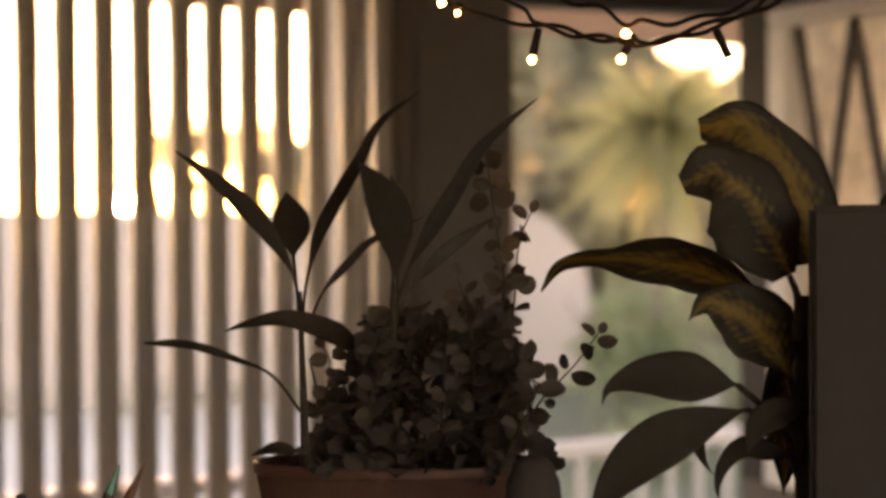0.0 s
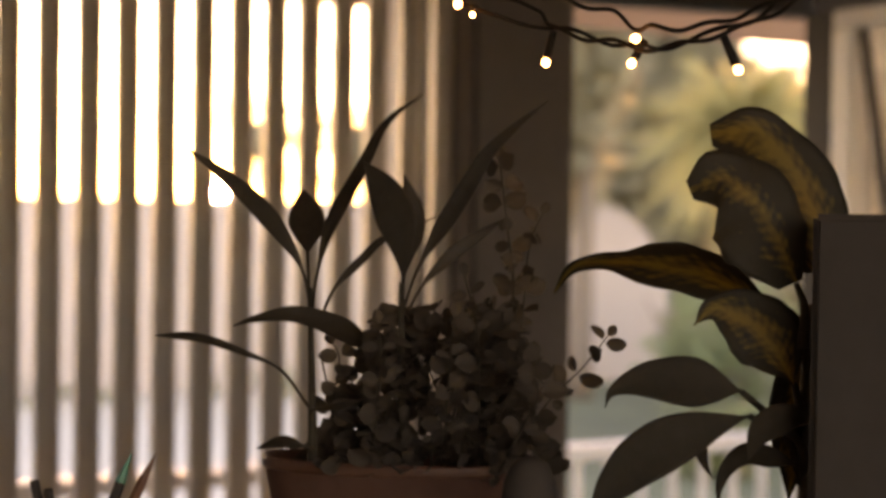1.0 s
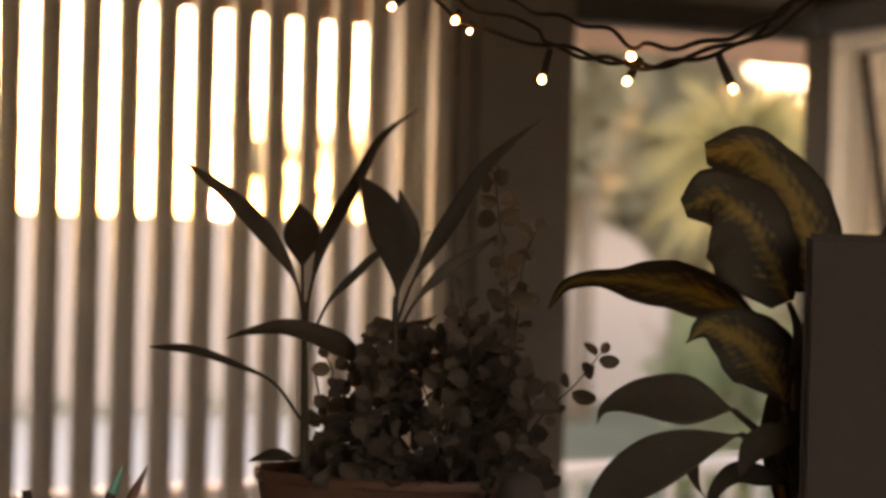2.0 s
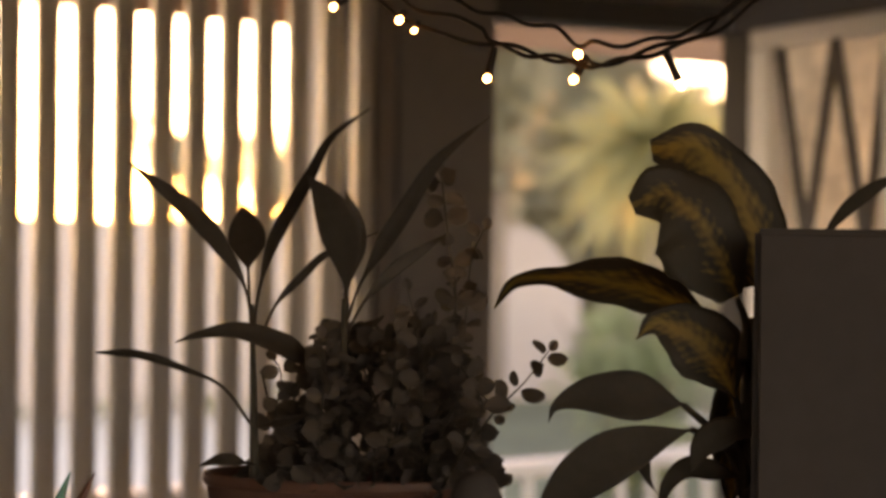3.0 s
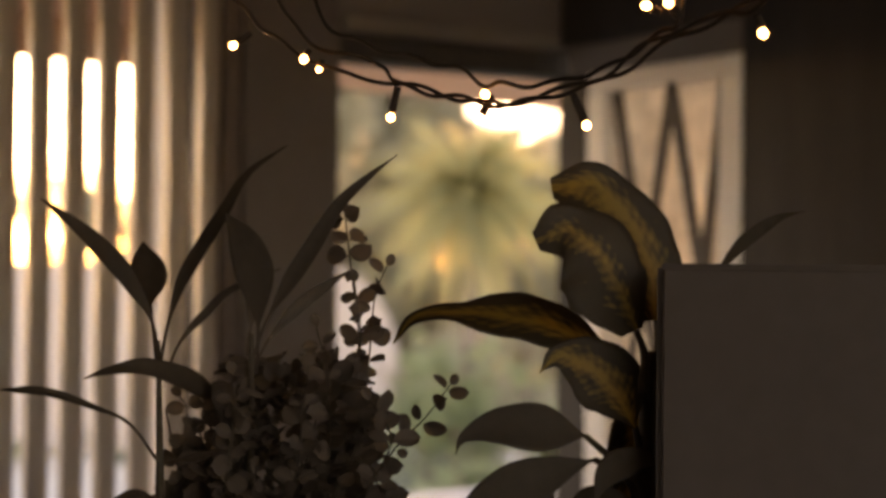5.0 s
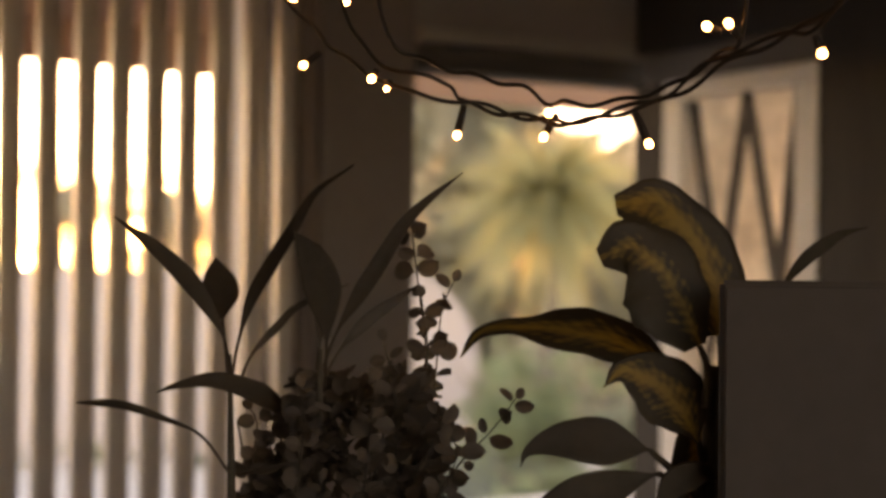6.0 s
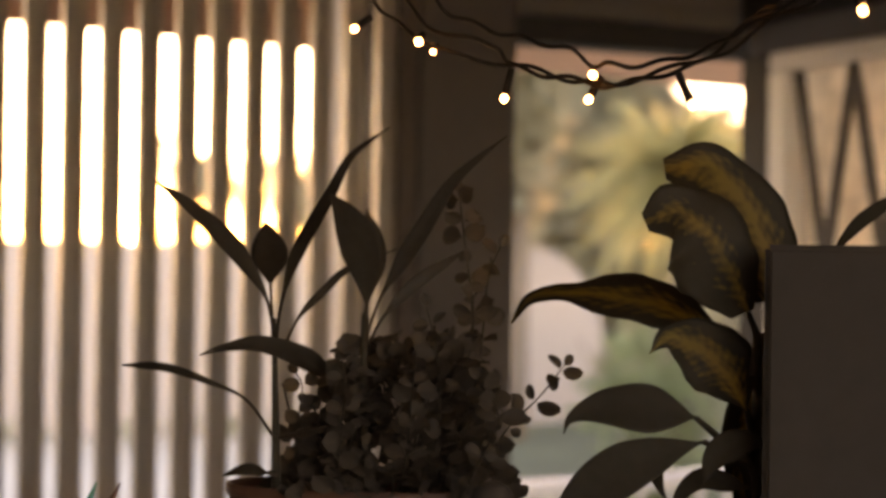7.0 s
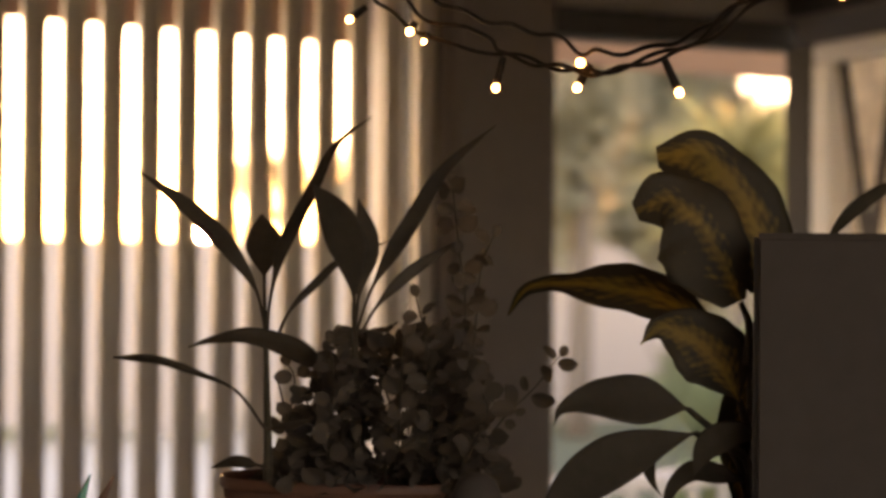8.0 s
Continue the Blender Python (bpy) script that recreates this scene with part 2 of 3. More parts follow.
tagged(part("trim", box(1.783, 2.400, WALL - 0.05, WALL + 0.02, 1.848, 1.88, 0.004), CASING), "greyed white trim strip above the header", "trim", kind="structure")
tagged(part("wall_above_window", box(1.783, 2.400, WALL - 0.03, WALL + 0.06, 1.882, 2.345), CEIL), "dark wall above the window", "wall", kind="structure")

# ---- the side wall with the lattice window ----
SIDE = 2.33
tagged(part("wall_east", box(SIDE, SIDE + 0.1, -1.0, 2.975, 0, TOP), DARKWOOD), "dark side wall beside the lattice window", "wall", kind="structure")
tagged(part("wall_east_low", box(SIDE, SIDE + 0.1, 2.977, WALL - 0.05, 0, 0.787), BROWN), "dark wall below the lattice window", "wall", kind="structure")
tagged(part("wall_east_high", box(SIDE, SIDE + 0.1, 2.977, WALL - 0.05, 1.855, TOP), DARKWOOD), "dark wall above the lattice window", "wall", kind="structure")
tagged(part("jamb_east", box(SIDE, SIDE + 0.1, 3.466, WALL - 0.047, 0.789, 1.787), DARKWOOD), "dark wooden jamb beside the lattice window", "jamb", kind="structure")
lattice = thing("window_1", "white framed lattice window with frosted peach panes", "window", "structure")
part("pane", box(SIDE + 0.05, SIDE + 0.056, 2.93, 3.42, 0.96, 1.76), FROST, lattice, "frosted peach-tinted pane")

# ---- the rest of the room ----
# the floor is out of view and kept pale to bounce light upward
tagged(part("floor", box(-1.2, 2.45, -1.0, 3.7, -0.1, 0), BOARDS), "pale wooden floor", "floor", kind="structure")
tagged(part("ceiling", box(-1.3, 2.45, -1.0, 3.7, TOP, TOP + 0.1), CEIL), "dark boarded ceiling", "ceiling", kind="structure")
# unseen walls, added; the wide opening to the evening sky is sized for fill light
tagged(part("wall_south_west", box(-1.2, -0.25, -1.15, -1.002, 0, TOP), ROOM), "unseen plastered wall added beside an opening for fill light", "wall", kind="structure")
tagged(part("wall_south_east", box(1.6, 2.45, -1.15, -1.002, 0, TOP), ROOM), "unseen plastered wall added beside an opening for fill light", "wall", kind="structure")
tagged(part("wall_south_high", box(-0.25, 1.6, -1.15, -1.002, 2.2, TOP), ROOM), "unseen plastered wall added over an opening for fill light", "wall", kind="structure")
tagged(part("wall_west", box(-1.35, -1.202, -1.15, 3.7, 0, TOP), ROOM), "unseen plastered wall added to close the room", "wall", kind="structure")

# ---- outside ----
tagged(part("ground", box(-3000, 3000, -3000, 4500, -1.3, -1.2), PALE), "pale hazy open ground to the horizon", "ground", kind="structure")


# ---- the table and what stands on it ----
TABLE = 1.03


def stood(ob):
    ob.matrix_basis = STAND
    return ob


table = thing("table", "dark wooden table under the potted plants", "table")
stood(table)
part("tabletop", box(-0.75, 0.75, 0.98, 1.62, TABLE - 0.04, TABLE, 0.004), BROWN, table)
for u in (-0.7, 0.7):
    for v in (1.03, 1.57):
        part("leg", box(u - 0.03, u + 0.03, v - 0.03, v + 0.03, 0, TABLE - 0.04, 0.003), BROWN, table)

planter = thing("planter", "oval terracotta planter with a rolled rim, full of plants", "planter")
stood(planter)
PC = (-0.087, 1.275, 0)
FLAT = 0.46  # depth of the planter over its length
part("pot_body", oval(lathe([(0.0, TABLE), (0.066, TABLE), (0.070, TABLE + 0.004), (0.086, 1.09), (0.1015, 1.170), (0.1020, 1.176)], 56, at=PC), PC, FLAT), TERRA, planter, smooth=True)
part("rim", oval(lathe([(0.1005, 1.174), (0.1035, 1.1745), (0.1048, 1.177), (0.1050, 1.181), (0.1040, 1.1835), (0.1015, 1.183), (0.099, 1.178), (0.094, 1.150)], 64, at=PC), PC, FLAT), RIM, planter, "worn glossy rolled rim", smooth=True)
soil = bmesh.new()
bmesh.ops.create_circle(soil, cap_ends=True, radius=0.0955, segments=40, matrix=Matrix.Translation((PC[0], PC[1], 1.160)))
bmesh.ops.poke(soil, faces=soil.faces[:])
bmesh.ops.subdivide_edges(soil, edges=soil.edges[:], cuts=5, use_grid_fill=True)
oval(soil, PC, FLAT)
for v in soil.verts:
    v.co.z += 0.006 * noise.noise(v.co * 60) + 0.003 * noise.noise(v.co * 200)
part("soil", soil, SOIL, planter, "dark potting soil")

jar = thing("jar", "small rounded black jar in front of the terracotta planter", "jar")
stood(jar)
part("body", lathe([(0, TABLE), (0.020, TABLE), (0.0215, TABLE + 0.01), (0.0200, 1.13), (0.0185, 1.172), (0.0165, 1.190), (0.012, 1.201), (0.006, 1.205), (0, 1.206)], 40, at=(0.0065, 1.130, 0)), BLACK, jar, smooth=True)
part("foot", lathe([(0.0205, TABLE), (0.0225, TABLE), (0.0228, TABLE + 0.004), (0.0212, TABLE + 0.006)], 40, at=(0.0065, 1.130, 0)), BLACK, jar, smooth=True)


def blade(pts, width, widest, twist=0.0, fold=0.18, wave=0.0, root=1.7, stalk=0.0, blunt=1.3, n=26, face=(0.1, -1.0, 0.25), seed=0, sides=None):
    """A leaf along a midrib: width at its widest place, folded along the rib, with thickness and a waved margin."""
    bm = bmesh.new()
    uv = bm.loops.layers.uv.new("UVMap")
    line = curve_points(pts, n)
    rows = []
    cols = (-1.0, -0.8, -0.4, 0.0, 0.4, 0.8, 1.0)
    for i, p in enumerate(line):
        s = i / n
        t = (line[min(i + 1, n)] - line[max(i - 1, 0)]).normalized()
        side = t.cross(Vector(face)).normalized()
        side = Matrix.Rotation(radians(twist) * (0.4 + 0.6 * s), 3, t) @ side
        up = side.cross(t).normalized()
        h = max(0.0, s - stalk) / (widest - stalk) if s < widest else (1 - s) / (1 - widest)
        h = math.sin(min(1.0, h) * math.pi / 2) ** (blunt if s > widest else root)
        h = max(h, 0.0022 / width) if s < widest else h
        w = max(0.0004, width / 2 * h)
        row = []
        reach = [np.interp(s, np.linspace(0, 1, len(k)), k) if k else w for k in sides] if sides else (w, w)
        for c in cols:
            w = max(0.0004, reach[0] if c < 0 else reach[1])
            ruffle = wave * width * math.sin(s * 21 + c * 2 + seed) * abs(c) ** 2
            edge = 1 + 0.07 * wave * 6 * math.sin(s * 33 + seed * 1.7 + (2 if c > 0 else 0)) * abs(c)
            row.append(p + side * (w * c * edge) + up * (fold * w * abs(c) + ruffle * h))
        th = 0.0004
        rows.append(([bm.verts.new(q + up * th) for q in row], [bm.verts.new(q - up * th) for q in row]))
    k = len(cols) - 1

    def quad(vs, us):
        f = bm.faces.new(vs)
        for l, c in zip(f.loops, us):
            l[uv].uv = c

    for i in range(n):
        (a, b), (c, d) = rows[i], rows[i + 1]
        s0, s1 = i / n, (i + 1) / n
        for j in range(k):
            x0, x1 = (cols[j] + 1) / 2, (cols[j + 1] + 1) / 2
            quad((a[j], a[j + 1], c[j + 1], c[j]), ((x0, s0), (x1, s0), (x1, s1), (x0, s1)))
            quad((b[j + 1], b[j], d[j], d[j + 1]), ((x1, s0), (x0, s0), (x0, s1), (x1, s1)))
        quad((b[0], a[0], c[0], d[0]), ((0, s0), (0, s0), (0, s1), (0, s1)))
        quad((a[k], b[k], d[k], c[k]), ((1, s0), (1, s0), (1, s1), (1, s1)))
    return bm


# the plant with long lance-shaped leaves
lily = thing("peace_lily", "green houseplant with long pointed lance-shaped leaves, coloured near black as if backlit", "plant")
stood(lily)
count = 0


def lance(pts, width, widest, twist, stalk=0.15):
    global count
    count += 1
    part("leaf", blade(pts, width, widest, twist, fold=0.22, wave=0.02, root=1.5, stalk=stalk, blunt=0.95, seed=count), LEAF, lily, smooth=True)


part("stem", tube([(-0.150, 1.245, 1.155), (-0.151, 1.243, 1.22), (-0.153, 1.24, 1.305)], 0.0042, 0.0015), STEM, lily, smooth=True)
part("stem", tube([(-0.090, 1.265, 1.155), (-0.089, 1.255, 1.22), (-0.088, 1.232, 1.310)], 0.0055, 0.0016), STEM, lily, smooth=True)
lance([(-0.152, 1.24, 1.287), (-0.156, 1.222, 1.319), (-0.17, 1.204, 1.346), (-0.184, 1.186, 1.365), (-0.202, 1.168, 1.383), (-0.222, 1.15, 1.3995)], 0.014, 0.56, 10)
lance([(-0.155, 1.25, 1.286), (-0.159, 1.27, 1.309), (-0.163, 1.29, 1.327), (-0.167, 1.31, 1.349), (-0.173, 1.33, 1.375)], 0.028, 0.72, 5, 0.47)
lance([(-0.151, 1.24, 1.287), (-0.146, 1.22, 1.311), (-0.135, 1.2, 1.344), (-0.12, 1.18, 1.369), (-0.105, 1.16, 1.391), (-0.089, 1.14, 1.416), (-0.063, 1.12, 1.434)], 0.0105, 0.45, -15)
lance([(-0.149, 1.25, 1.278), (-0.139, 1.263, 1.304), (-0.121, 1.275, 1.325), (-0.106, 1.288, 1.34), (-0.07, 1.3, 1.356)], 0.0065, 0.45, 30)
lance([(-0.106, 1.272, 1.257), (-0.132, 1.245, 1.276), (-0.161, 1.225, 1.2865), (-0.186, 1.21, 1.284), (-0.199, 1.2, 1.280)], 0.0175, 0.32, 25, 0.0)
lance([(-0.152, 1.24, 1.22), (-0.172, 1.235, 1.247), (-0.197, 1.23, 1.259), (-0.227, 1.224, 1.269), (-0.258, 1.22, 1.271)], 0.0072, 0.8, 30)
lance([(-0.083, 1.2, 1.284), (-0.082, 1.185, 1.322), (-0.084, 1.17, 1.35), (-0.092, 1.15, 1.373), (-0.102, 1.13, 1.391)], 0.027, 0.64, 0, 0.22)
lance([(-0.092, 1.27, 1.293), (-0.089, 1.273, 1.326), (-0.085, 1.277, 1.354), (-0.092, 1.28, 1.386)], 0.018, 0.6, 20)
lance([(-0.088, 1.25, 1.291), (-0.078, 1.245, 1.319), (-0.062, 1.24, 1.347), (-0.045, 1.235, 1.374), (-0.029, 1.23, 1.4), (-0.012, 1.225, 1.417), (0.012, 1.22, 1.436)], 0.0125, 0.42, 10)
lance([(-0.086, 1.25, 1.287), (-0.075, 1.258, 1.308), (-0.055, 1.265, 1.33), (-0.036, 1.272, 1.344), (-0.018, 1.28, 1.356)], 0.0095, 0.55, 20)
lance([(-0.141, 1.18, 1.226), (-0.121, 1.17, 1.231), (-0.104, 1.16, 1.237)], 0.0065, 0.5, 60)
lance([(-0.146, 1.22, 1.195), (-0.163, 1.205, 1.2), (-0.18, 1.19, 1.198)], 0.012, 0.5, 50)

# the small plant with round leaves
creeper = thing("creeping_plant", "bushy trailing houseplant with small dark round leaves", "plant")
stood(creeper)
small = bmesh.new()
bmesh.ops.create_grid(small, x_segments=6, y_segments=8, size=0.5)
for v in small.verts:
    s = v.co.y + 0.5
    w = (4 * s * (1 - s)) ** 0.55 if 0 < s < 1 else 0.0
    v.co = Vector((v.co.x * 0.80 * max(w, 0.12), s, 0.18 * abs(v.co.x) ** 1.5 * 2 - 0.25 * (s - 0.3) ** 2))
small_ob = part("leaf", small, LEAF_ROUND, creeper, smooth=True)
small_ob.location = (-0.08, 1.28, 1.168)
small_ob.scale = (0.014,) * 3
ROUND = small_ob.data


def leaf_at(p, way, size, roll):
    way = Vector(way).normalized()
    side = way.cross(Vector((0, -1, 0.25)))
    side = side.normalized() if side.length > 0.05 else way.orthogonal().normalized()
    m = Matrix((side, way, side.cross(way))).transposed() @ Matrix.Rotation(radians(roll), 3, "Y")
    m = m.to_4x4() @ Matrix.Diagonal((size, size, size, 1))
    m.translation = p
    return m


def shoot(pts, gap=0.0115, size=0.0135, radius=0.001):
    """A stem with opposite pairs of round leaves."""
    pts = [(pts[0][0], min(1.295, max(1.252, pts[0][1])), 1.160)] + list(pts[1:])
    part("stem", tube(pts, radius, radius * 0.6, n=20, sides=6), STEM, creeper, smooth=True)
    line = curve_points(pts, 60)
    run, turn = 0.0, random.random() * 3
    for a, b in zip(line, line[1:]):
        run += (b - a).length
        if run < gap * random.uniform(0.75, 1.3):
            continue
        run, turn = 0.0, turn + 1.4
        t = (b - a).normalized()
        q = t.orthogonal().normalized()
        q = Matrix.Rotation(turn, 3, t) @ q
        for sign in (1, -1):
            if random.random() < 0.12:
                continue
            ob = new("leaf", ROUND)
            ob.parent = creeper
            ob.matrix_basis = leaf_at(a + q * sign * 0.002, q * sign + t * 0.5 + Vector((0, 0, random.uniform(-0.4, 0.1))), size * random.choice((0.7, 0.85, 1.0, 1.1, 1.2, 1.35)), random.uniform(-50, 50))
    ob = new("leaf", ROUND)
    ob.parent = creeper
    ob.matrix_basis = leaf_at(line[-1], line[-1] - line[-3], size * 0.7, 20)


shoot([(-0.03, 1.27, 1.173), (-0.017, 1.272, 1.237), (-0.012, 1.275, 1.302), (-0.018, 1.278, 1.355), (-0.023, 1.28, 1.397)])
shoot([(-0.022, 1.27, 1.173), (-0.006, 1.27, 1.278), (-0.001, 1.27, 1.335), (0.008, 1.27, 1.359)])
shoot([(-0.022, 1.27, 1.173), (0.01, 1.277, 1.219), (0.038, 1.283, 1.249), (0.056, 1.29, 1.272)])
shoot([(-0.033, 1.22, 1.188), (-0.034, 1.22, 1.273), (-0.043, 1.22, 1.316)])
shoot([(-0.137, 1.25, 1.175), (-0.137, 1.253, 1.222), (-0.134, 1.257, 1.254), (-0.139, 1.26, 1.264)])
shoot([(-0.112, 1.2, 1.182), (-0.098, 1.2, 1.251), (-0.1, 1.2, 1.284)])
shoot([(-0.052, 1.3, 1.176), (-0.036, 1.3, 1.243), (-0.032, 1.3, 1.288)])
shoot([(-0.028, 1.2, 1.183), (-0.002, 1.2, 1.214), (0.009, 1.2, 1.241), (-0.006, 1.2, 1.267)])
shoot([(-0.06, 1.22, 1.184), (-0.052, 1.21, 1.251), (-0.048, 1.2, 1.29)])
shoot([(-0.037, 1.26, 1.19), (-0.025, 1.26, 1.214), (-0.006, 1.26, 1.247), (0.015, 1.26, 1.237)])
shoot([(-0.033, 1.25, 1.187), (-0.017, 1.25, 1.219), (-0.005, 1.25, 1.215), (0.006, 1.25, 1.195)])
shoot([(-0.045, 1.262, 1.19), (-0.026, 1.262, 1.246), (-0.014, 1.262, 1.279), (-0.011, 1.262, 1.311), (-0.016, 1.262, 1.347)])
shoot([(-0.108, 1.25, 1.191), (-0.117, 1.25, 1.215), (-0.123, 1.25, 1.237), (-0.129, 1.25, 1.244)])

# the dense lower growth of the round-leaved plant
mass = bmesh.new()
rng = random.Random(5)
proto = [(v.co.copy()) for v in ROUND.vertices]
faces = [tuple(p.vertices) for p in ROUND.polygons]
for i in range(620):
    a, r = rng.uniform(0, 2 * math.pi), rng.random() ** 0.6
    h = rng.random() ** 1.2
    reach = 0.094 * (1 - 0.35 * h)
    u, v = PC[0] + 0.020 + reach * r * math.cos(a), PC[1] - 0.006 + 0.62 * reach * r * math.sin(a)
    top = 0.122 * max(0.15, 1 - ((u + 0.058) / 0.080) ** 4) if u < 0.0 else 0.05
    if u > -0.012 and rng.random() < 0.55:
        continue
    w = 1.180 + h * (top - 0.012)
    m = leaf_at((u, v, w), (math.cos(a) + rng.uniform(-0.6, 0.6), math.sin(a) + rng.uniform(-0.6, 0.6), rng.uniform(-0.25, 0.9)), 0.0155 * rng.uniform(0.7, 1.35), rng.uniform(-70, 70))
    vs = [mass.verts.new(m @ p) for p in proto]
    for f in faces:
        mass.faces.new([vs[k] for k in f])
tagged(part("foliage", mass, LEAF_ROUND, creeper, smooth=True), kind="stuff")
for i in range(26):
    a = rng.uniform(0, 2 * math.pi)
    b, r = rng.uniform(0.01, 0.06), rng.uniform(0.02, 0.085)
    part("stem", tube([(PC[0] + 0.02 + b * math.cos(a), PC[1] + 0.42 * b * math.sin(a), 1.158), (PC[0] + 0.02 + r * 0.9 * math.cos(a), PC[1] + 0.6 * r * math.sin(a), 1.20), (PC[0] + 0.02 + r * math.cos(a + 0.3), PC[1] + 0.7 * r * math.sin(a + 0.3), 1.20 + rng.uniform(0.01, 0.06))], 0.0011, 0.0008, n=8, sides=5), STEM, creeper, smooth=True)

# the large plant with variegated leaves
cane = thing("dumb_cane", "tall houseplant with broad variegated yellow-green and dark green leaves", "plant")
stood(cane)


def broad(pts, width, widest, twist, blunt=1.3, material=None, sides=None):
    global count
    count += 1
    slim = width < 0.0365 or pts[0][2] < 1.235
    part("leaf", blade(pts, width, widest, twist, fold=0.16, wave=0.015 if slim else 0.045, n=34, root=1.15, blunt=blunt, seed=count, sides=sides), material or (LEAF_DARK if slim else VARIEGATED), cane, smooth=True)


def petiole(pts):
    part("petiole", tube(pts, 0.0022, 0.004, n=14, sides=8), STEM, cane, smooth=True)


part("stem", tube([(0.192, 1.24, 1.06), (0.196, 1.24, 1.18), (0.194, 1.24, 1.25), (0.197, 1.24, 1.30)], 0.011, 0.006, n=20, sides=10), STEM, cane, smooth=True)
cane_pot = thing("plant_pot", "black plastic plant pot holding the variegated plant", "pot")
stood(cane_pot)
part("pot_body", lathe([(0, TABLE), (0.042, TABLE), (0.056, 1.115), (0.054, 1.118), (0.050, 1.112), (0.046, 1.08), (0, 1.075)], 40, at=(0.195, 1.245, 0)), BLACK, cane_pot, smooth=True)
broad([(0.18, 1.21, 1.316), (0.166, 1.21, 1.348), (0.149, 1.21, 1.373), (0.128, 1.21, 1.384), (0.108, 1.21, 1.377)], 0.07, 0.5, 0, 0.55, VARIEGATED_DARK, ([0.014, 0.030, 0.040, 0.042, 0.040, 0.032, 0.022, 0.008], [0.004, 0.013, 0.020, 0.024, 0.025, 0.022, 0.018, 0.006]))
broad([(0.201, 1.25, 1.322), (0.195, 1.25, 1.364), (0.176, 1.25, 1.399), (0.153, 1.25, 1.419), (0.124, 1.25, 1.417)], 0.056, 0.5, 5, 0.5, None, ([0.012, 0.024, 0.034, 0.042, 0.042, 0.040, 0.034, 0.010], [0.014, 0.018, 0.024, 0.025, 0.021, 0.018, 0.014, 0.006]))
broad([(0.164, 1.235, 1.298), (0.125, 1.25, 1.317), (0.09, 1.27, 1.3235), (0.067, 1.29, 1.325), (0.045, 1.31, 1.324), (0.028, 1.325, 1.318), (0.016, 1.339, 1.3)], 0.040, 0.36, 15, 1.3, None, ([0.003, 0.016, 0.019, 0.019, 0.016, 0.009, 0.006, 0.0045, 0.0005], [0.003, 0.013, 0.018, 0.020, 0.015, 0.009, 0.006, 0.0045, 0.0005]))
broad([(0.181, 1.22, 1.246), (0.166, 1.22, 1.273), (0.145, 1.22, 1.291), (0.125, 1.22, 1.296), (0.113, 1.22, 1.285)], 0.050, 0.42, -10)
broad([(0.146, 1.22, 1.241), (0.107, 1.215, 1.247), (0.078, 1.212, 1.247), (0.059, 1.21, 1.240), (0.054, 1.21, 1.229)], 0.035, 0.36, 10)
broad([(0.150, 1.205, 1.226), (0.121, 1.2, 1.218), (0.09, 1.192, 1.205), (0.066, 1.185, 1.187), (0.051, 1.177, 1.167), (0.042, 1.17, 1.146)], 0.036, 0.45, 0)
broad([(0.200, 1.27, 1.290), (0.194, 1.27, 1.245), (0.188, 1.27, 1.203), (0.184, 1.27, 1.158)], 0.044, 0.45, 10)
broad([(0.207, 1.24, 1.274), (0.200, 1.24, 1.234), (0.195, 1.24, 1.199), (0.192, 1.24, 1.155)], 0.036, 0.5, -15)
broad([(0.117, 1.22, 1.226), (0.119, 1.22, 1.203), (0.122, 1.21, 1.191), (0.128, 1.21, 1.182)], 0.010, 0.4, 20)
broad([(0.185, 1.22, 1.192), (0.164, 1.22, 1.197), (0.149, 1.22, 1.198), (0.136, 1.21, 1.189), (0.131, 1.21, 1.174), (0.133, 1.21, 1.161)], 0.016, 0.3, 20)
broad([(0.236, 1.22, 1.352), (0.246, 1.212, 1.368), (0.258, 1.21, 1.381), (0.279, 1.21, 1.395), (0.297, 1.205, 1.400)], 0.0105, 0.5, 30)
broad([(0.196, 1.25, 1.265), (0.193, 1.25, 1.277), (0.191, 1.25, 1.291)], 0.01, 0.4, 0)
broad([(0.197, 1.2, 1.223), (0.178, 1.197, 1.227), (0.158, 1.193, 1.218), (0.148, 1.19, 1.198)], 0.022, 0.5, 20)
petiole([(0.181, 1.22, 1.315), (0.187, 1.22, 1.298), (0.186, 1.22, 1.271)])
petiole([(0.2, 1.245, 1.322), (0.201, 1.245, 1.297), (0.194, 1.245, 1.246)])
petiole([(0.164, 1.235, 1.299), (0.183, 1.23, 1.29), (0.194, 1.24, 1.242)])
petiole([(0.181, 1.22, 1.247), (0.192, 1.24, 1.211)])
petiole([(0.146, 1.22, 1.241), (0.174, 1.23, 1.216), (0.191, 1.24, 1.187)])
petiole([(0.150, 1.205, 1.226), (0.184, 1.22, 1.209), (0.192, 1.24, 1.179)])
petiole([(0.236, 1.22, 1.352), (0.235, 1.227, 1.322), (0.217, 1.233, 1.251), (0.198, 1.24, 1.171)])

# a flat black screen on its stand
panel = thing("flat_screen", "plain matte black flat screen standing beside the variegated plant", "screen")
panel.matrix_basis = STAND @ pose(0.184, 1.16, 0, 0, 0, -11)
part("panel", box(0, 0.40, 0, 0.022, 1.075, 1.362, 0.003, segs=2), BLACK, panel)
part("bezel", box(0.004, 0.396, -0.002, 0.001, 1.079, 1.358, 0.001), BLACK, panel)
part("stand", box(0.17, 0.23, 0.024, 0.045, TABLE + 0.012, 1.20, 0.004), BLACK, panel)
part("base", box(0.10, 0.30, -0.05, 0.05, TABLE, TABLE + 0.012, 0.004), BLACK, panel)

